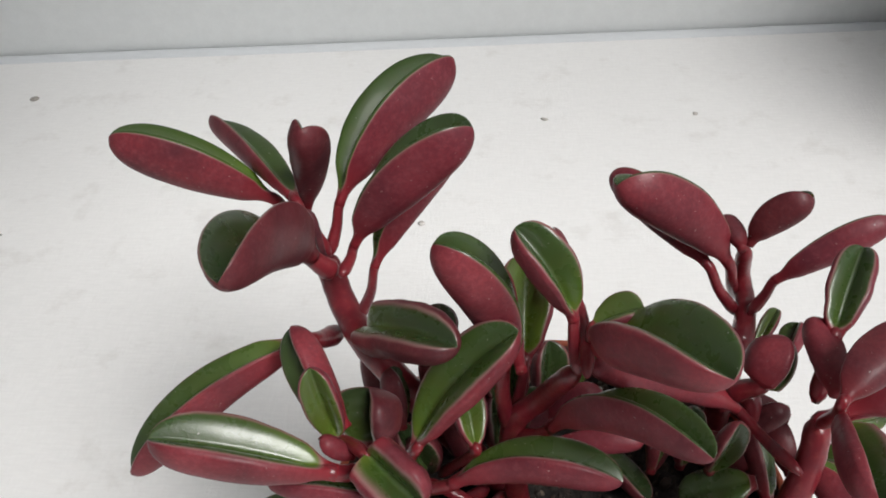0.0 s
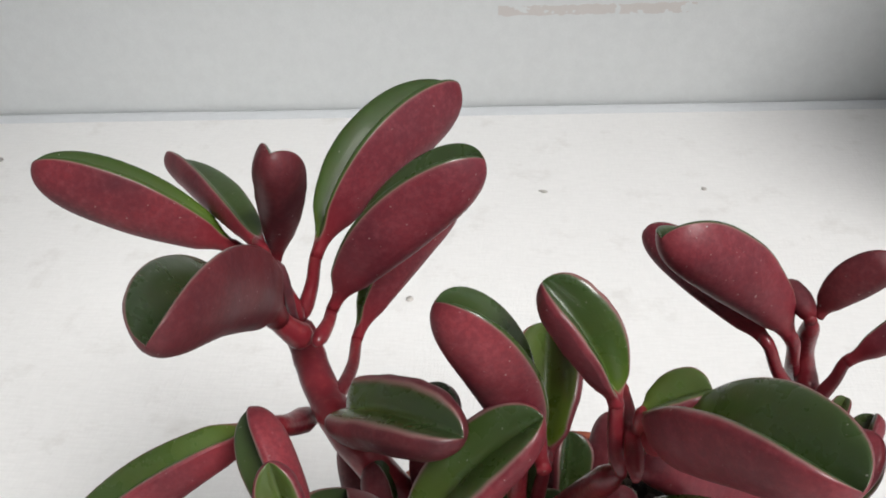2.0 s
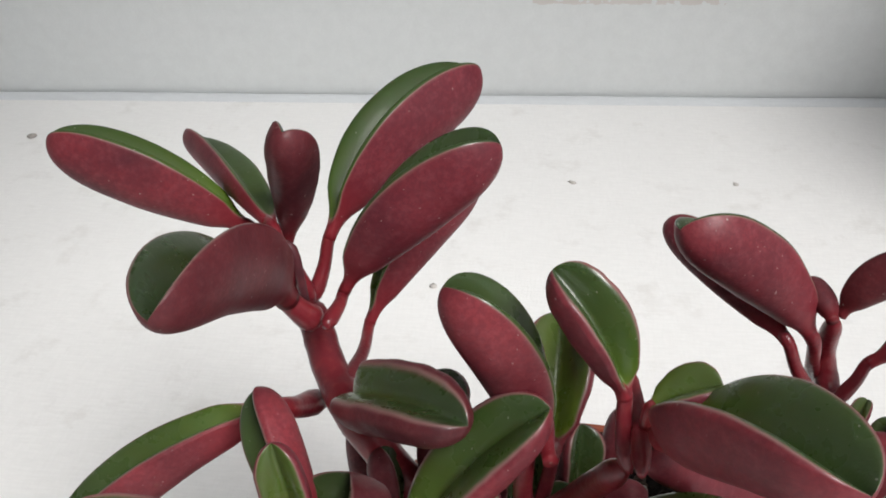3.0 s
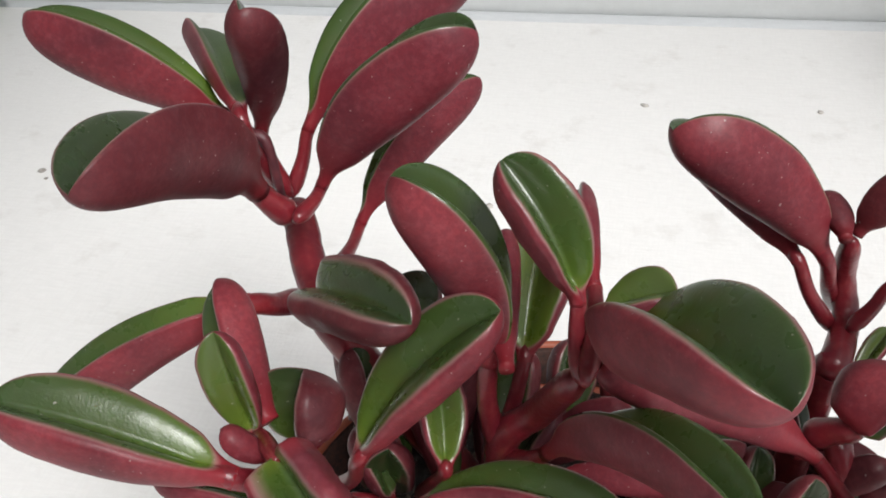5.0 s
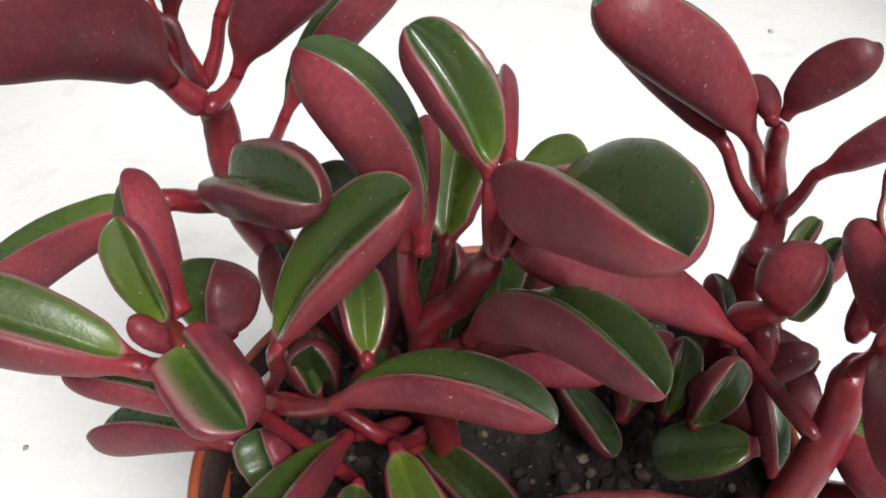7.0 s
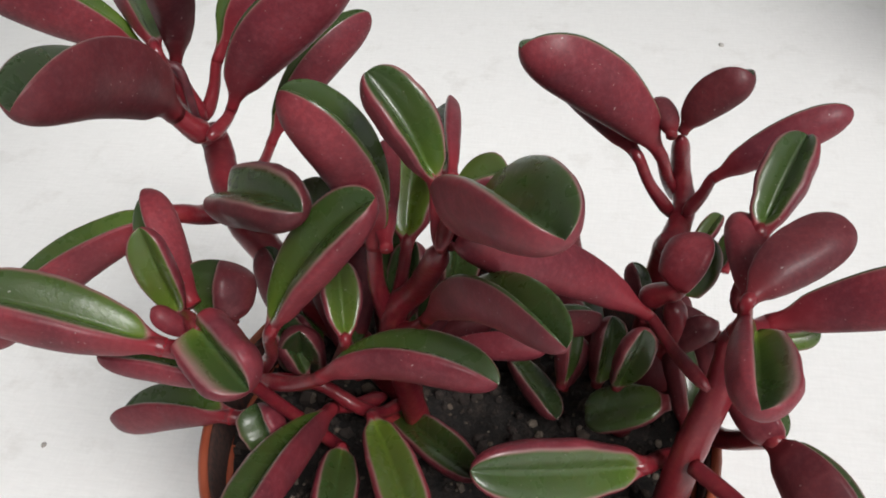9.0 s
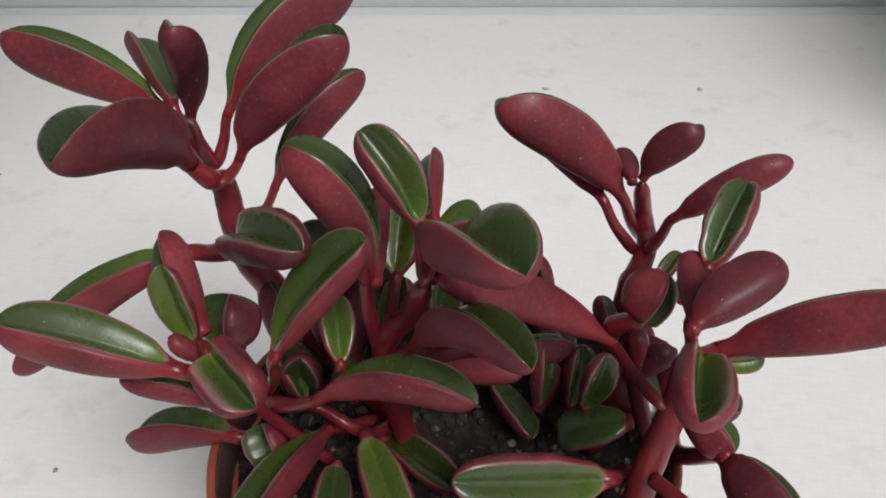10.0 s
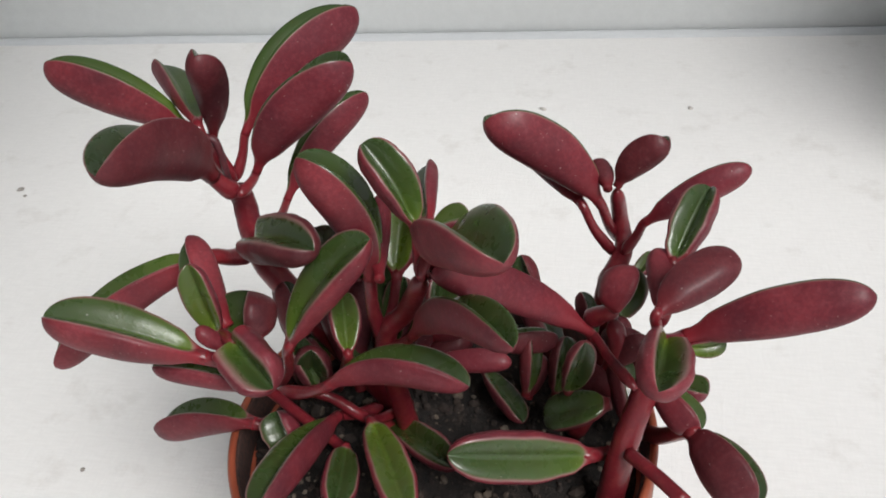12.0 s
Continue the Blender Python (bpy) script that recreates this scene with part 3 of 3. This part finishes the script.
leaf((155.0, 269.7, 98.1), (127.3, 254.5, 113.3), (0.61, -0.64, 0.46), 5.4, 5, .4, .03, 0, .45, node=(161.7, 282.6, 83.4), lip=0.2)
leaf((100.2, 270.4, 93.2), (103.4, 250.0, 98.8), (0.39, 0.30, 0.87), 4, 4, .4, .03, 0, .4)
leaf((154.1, 310.3, 133.0), (129.9, 305.1, 157.1), (0.33, 0.75, 0.58), 5.5, 9, .8, .10, 0, .25, node=(159.0, 319.4, 116.4), lip=.08)
leaf((150.2, 310.3, 132.4), (130.9, 330.6, 141.3), (0.75, 0.61, 0.25), 4, 7, .7, .05, 0, .3, node=(157.3, 311.7, 118.8), lip=.08)
leaf((155.2, 307.5, 139.7), (152.0, 315.6, 141.6), (0.78, 0.42, -0.45), 2, 3.2, .6, .08, 0, .4, mat=DARK_SHADED)
leaf((157.1, 310.6, 138.3), (167.1, 309.5, 150.8), (-0.47, 0.76, 0.44), 3.5, 5.6, .7, .1, 0, .3, mat=DARK_SHADED)
leaf((163.3, 310.3, 128.8), (184.9, 314.1, 141.9), (-0.41, 0.79, 0.45), 3.6, 5.4, .7, .03, 0, 0.35, node=(159.6, 308.5, 122.6), lip=.08)
leaf((161.1, 305.3, 114.1), (166.3, 313.3, 118.1), (-0.37, -0.51, 0.78), 1.8, 2.6, .5, .05, 0, .4, mat=YOUNG)
leaf((166.8, 302.5, 113.5), (170.3, 309.7, 117.6), (-0.75, -0.00, 0.66), 3, 3.5, .5, .05, 0, .4)
leaf((168.5, 286.8, 136.3), (175.6, 302.0, 145.1), (-0.25, -0.40, 0.88), 4.0, 6, .5, .03, 0, .45, node=(166.9, 282.9, 124.9), lip=0.2)
leaf((165.0, 268.0, 140.3), (180.0, 280.4, 144.5), (0.09, 1.00, -0.02), 4, 7, .75, .08, 0, .3, node=(165.5, 274.9, 126.8), mat=DARK_SHADED)
leaf((166.6, 275.0, 134.6), (165.6, 292.1, 136.2), (0.84, -0.14, -0.53), 3, 5, .6, .05, 0, .45)
leaf((171.8, 281.7, 122.5), (204.3, 277.7, 139.4), (-0.16, 0.85, 0.51), 4.5, 8.5, .75, .03, 0, 0.38, node=(165.9, 277.1, 124.7), lip=.08)
leaf((157.0, 285.3, 124.8), (160.6, 292.0, 131.9), (0.93, -0.33, 0.19), 4.6, 8, 0.7, 0.06, 0, 0.7, node=(153.1, 287.4, 120.5), lip=0.28, widest=.5)
leaf((167.5, 269.1, 134.2), (165.3, 247.8, 142.4), (0.41, 0.29, 0.86), 4.9, 6.2, .88, .02, 0, .62, lip=0.38)
leaf((166.9, 278.4, 110.4), (175.6, 271.2, 106.0), (0.63, 0.33, 0.70), 4.5, 6.5, .6, .05, 0, .5)
leaf((173.8, 270.9, 106.9), (185.7, 256.2, 103.3), (0.82, 0.18, 0.55), 5.5, 9.5, .75, .05, 0, .4, node=(165.8, 292.9, 79.9), mat=DARK_SHADED)
leaf((170.6, 284.9, 104.4), (177.8, 281.0, 107.0), (-0.23, 0.21, 0.95), 3.5, 4, .5, .05, 0, .5)
# most of these inner leaves take the darker copy, with shade painted in
leaf((157.9, 277.4, 105.9), (143.9, 278.0, 99.0), (-0.08, -0.34, 0.94), 4.2, 4, 0.25, .03, 0, 0.5, mat=DARK_SHADED, lip=0.08)
leaf((127.4, 298.3, 91.2), (138.6, 282.3, 91.9), (0.23, 0.20, 0.95), 3.2, 3.5, .4, .03, 0, .4, mat=DARK_SHADED)
leaf((148.8, 278.7, 107.1), (152.3, 277.2, 123.7), (0.30, -0.94, -0.15), 3.2, 3.5, .4, .03, 0, .4, mat=DARK_SHADED)
leaf((139.0, 285.7, 97.3), (140.0, 290.8, 111.9), (0.89, -0.44, 0.09), 3, 3.5, .4, .03, 0, .4, mat=DARK_SHADED)
leaf((131.6, 287.2, 110.9), (145.4, 294.0, 107.5), (-0.08, 0.57, 0.82), 3.4, 5, .5, .03, 0, .4, mat=DARK_SHADED)
leaf((140.3, 302.1, 113.6), (136.6, 304.3, 122.9), (-0.53, -0.85, -0.00), 3, 3.5, .5, .03, 0, .5, mat=DARK_SHADED)
leaf((161.3, 294.9, 101.0), (158.9, 299.8, 110.2), (-0.66, 0.58, -0.48), 3, 3.5, .5, .03, 0, .5, mat=DARK_SHADED)
leaf((153.3, 292.0, 109.4), (150.3, 300.8, 116.0), (0.82, -0.13, 0.55), 2.6, 3.5, .5, .03, 0, .5, mat=DARK_SHADED)
leaf((145.4, 289.0, 94.4), (147.5, 294.6, 107.9), (0.63, -0.75, 0.21), 3.6, 4, .4, .03, 0, .4, mat=DARK_SHADED)
leaf((139.3, 287.9, 93.9), (142.5, 292.5, 103.4), (-0.94, 0.31, 0.16), 3, 4, .5, .03, 0, .4, mat=DARK_SHADED)
leaf((167.2, 293.6, 105.6), (155.0, 297.1, 105.9), (0.27, 0.93, 0.25), 3.2, 5, .5, .05, 0, .4, mat=DARK_SHADED)
leaf((160.9, 284.2, 100.4), (148.5, 292.1, 99.8), (0.50, 0.81, 0.32), 3.4, 5, .5, .05, 0, .4, mat=DARK_SHADED)
leaf((92.1, 279.4, 101.0), (87.3, 282.2, 114.3), (0.89, -0.25, 0.38), 3.6, 4, .4, .03, 0, .4, mat=DARK_SHADED)
leaf((101.9, 281.8, 99.5), (92.9, 291.2, 125.7), (0.95, 0.00, 0.33), 4.6, 5, .5, .03, 0, .4, mat=DARK_SHADED)
leaf((110.5, 288.9, 100.4), (116.9, 295.4, 110.9), (-0.74, -0.28, 0.62), 4.4, 4.5, .5, .03, 0, .4, mat=DARK_SHADED)
leaf((100.1, 285.0, 101.5), (102.8, 298.0, 123.0), (-0.95, 0.29, -0.06), 4.4, 5, .5, .03, 0, .4, mat=DARK_SHADED)
leaf((108.7, 290.8, 105.7), (110.8, 298.1, 120.1), (-0.33, -0.82, 0.46), 4, 4.5, .5, .03, 0, .4, mat=DARK_SHADED)
leaf((88.8, 281.0, 115.3), (86.7, 286.6, 126.8), (0.99, 0.11, 0.13), 3.4, 4.5, .5, .03, 0, .4, mat=DARK_SHADED)
leaf((117.3, 284.2, 106.8), (136.5, 283.1, 110.3), (-0.01, 0.94, 0.34), 2.6, 4.2, .5, .03, 0, .4)
leaf((107.2, 288.0, 99.1), (106.6, 294.2, 111.2), (0.70, -0.62, 0.36), 4.2, 4.5, .5, .03, 0, .4, mat=DARK_SHADED)
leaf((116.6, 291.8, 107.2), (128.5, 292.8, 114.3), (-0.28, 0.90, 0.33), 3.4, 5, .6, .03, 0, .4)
leaf((162.0, 279.7, 95.6), (158.3, 293.5, 105.8), (0.83, -0.17, 0.54), 3.8, 4.5, .5, .03, 0, .45, mat=DARK_SHADED)
leaf((167.7, 286.7, 95.8), (164.0, 296.7, 103.2), (0.95, 0.29, 0.09), 3.2, 4.5, .5, .03, 0, .45, mat=DARK_SHADED)
leaf((93.5, 284.4, 102.8), (89.6, 287.4, 109.5), (0.88, 0.28, 0.39), 3.2, 4, .5, .03, 0, .45, mat=DARK_SHADED)
leaf((145.2, 305.6, 86.7), (135.8, 315.9, 102.0), (0.83, -0.08, 0.56), 5, 5.5, .5, .03, 0, .45, mat=DARK_SHADED)
leaf((123.1, 310.8, 94.0), (127.0, 320.1, 106.3), (0.89, -0.46, 0.07), 4.4, 5, .5, .03, 0, .45, mat=DARK_SHADED)
leaf((81.8, 294.3, 100.9), (79.2, 303.0, 115.6), (0.97, 0.24, 0.03), 4, 5, .5, .03, 0, .45, mat=DARK_SHADED)
leaf((160.6, 298.6, 85.9), (164.1, 306.3, 99.0), (0.94, -0.33, -0.06), 4, 5, .5, .03, 0, .45, mat=DARK_SHADED)
leaf((109.7, 298.3, 90.5), (124.2, 303.2, 96.2), (-0.43, 0.80, 0.41), 4, 5, .5, .03, 0, .45, mat=DARK_SHADED)
leaf((156.9, 290.3, 103.4), (165.6, 291.4, 111.9), (-0.35, 0.90, 0.25), 3, 4, .5, .03, 0, .4, mat=DARK_SHADED)
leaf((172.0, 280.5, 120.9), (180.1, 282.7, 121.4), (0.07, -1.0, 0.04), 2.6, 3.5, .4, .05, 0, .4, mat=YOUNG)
leaf((107.4, 293.7, 106.4), (105.2, 300.5, 121.4), (0.56, -0.69, 0.46), 4.2, 5, .5, .03, 0, .4, mat=DARK_SHADED)
leaf((116.7, 298.6, 103.4), (117.8, 304.6, 116.4), (0.56, -0.69, 0.46), 4.2, 5, .5, .03, 0, .4, mat=DARK_SHADED)
leaf((99.0, 295.8, 101.7), (97.0, 301.1, 114.8), (0.56, -0.69, 0.46), 4.2, 5, .5, .03, 0, .4, mat=DARK_SHADED)


# a dried flower stalk among the upper leaves
spike = spline([to_plant((74.0, 299.0, 144.5)), to_plant((72.8, 300.1, 153.3)), to_plant((70.6, 300.2, 154.4)), to_plant((68.4, 300.3, 156.6))], 12)
part("dry_stalk", tube("dry_stalk", spike, [MM * (0.7 + 0.5 * k / 11) * (0.6 if k == 11 else 1) for k in range(12)], DRY, 10), plant, "short dark dried flower stalk")
low_stalk = spline([to_plant((162.0, 266.6, 103.2)), to_plant((167.3, 260.7, 104.6)), to_plant((172.7, 254.7, 105.0))], 14)
part("petiole", tube("petiole", low_stalk, [1.5 * MM] * 14, STALK, 12), plant, "long bare red leaf stalk")


# ---------------------------------------------------------------- crumbs on the board
def crumb(x, y, size, mat=None):
    rng = random.Random(int(abs(x) * 5000 + y * 900))
    v, f = lump(rng, (0, 0, size * 0.2), size, 0.35)
    ob = new("dirt_crumb", mesh_of("dirt_crumb", v, f, mat or CRUMB))
    ob.location = (x, y, 0.0)
    return tagged(ob, "small grey-brown dirt crumb on the white board", "crumb", "crumbs on the board")


crumb(-0.159, 0.595, 0.0033)
crumb(-0.132, 0.484, 0.0023)
crumb(-0.127, 0.479, 0.0014)
crumb(-0.021, 0.324, 0.0015)
crumb(0.118, 0.571, 0.0020, PALE_CRUMB)
crumb(0.064, 0.488, 0.0023, PALE_CRUMB)
crumb(0.192, 0.575, 0.0020, PALE_CRUMB)

# ---------------------------------------------------------------- a green plant standing beside, at the wall
green_plant = new("green_plant")
green_plant.location = HOME
tagged(green_plant, "small plant with fleshy yellow-green leaves at the wall", "plant")
leaf((-258, 625, 1), (-236, 621, 15), (0.8, -0.5, 0.3), 5, 4, 0.3, -0.15, 0, 0.4, mat=GREEN, owner=green_plant)
leaf((-258, 625, 1), (-240, 621, 38), (0.8, -0.5, 0.3), 5, 4, 0.3, -0.12, 0, 0.4, mat=GREEN, owner=green_plant)
leaf((-258, 625, 1), (-262, 622, 48), (0.5, -0.8, 0.3), 5, 4, 0.3, -0.05, 0, 0.4, mat=GREEN, owner=green_plant)
leaf((-258, 625, 1), (-278, 618, 36), (-0.5, -0.8, 0.3), 5, 4, 0.3, -0.05, 0, 0.4, mat=GREEN, owner=green_plant)
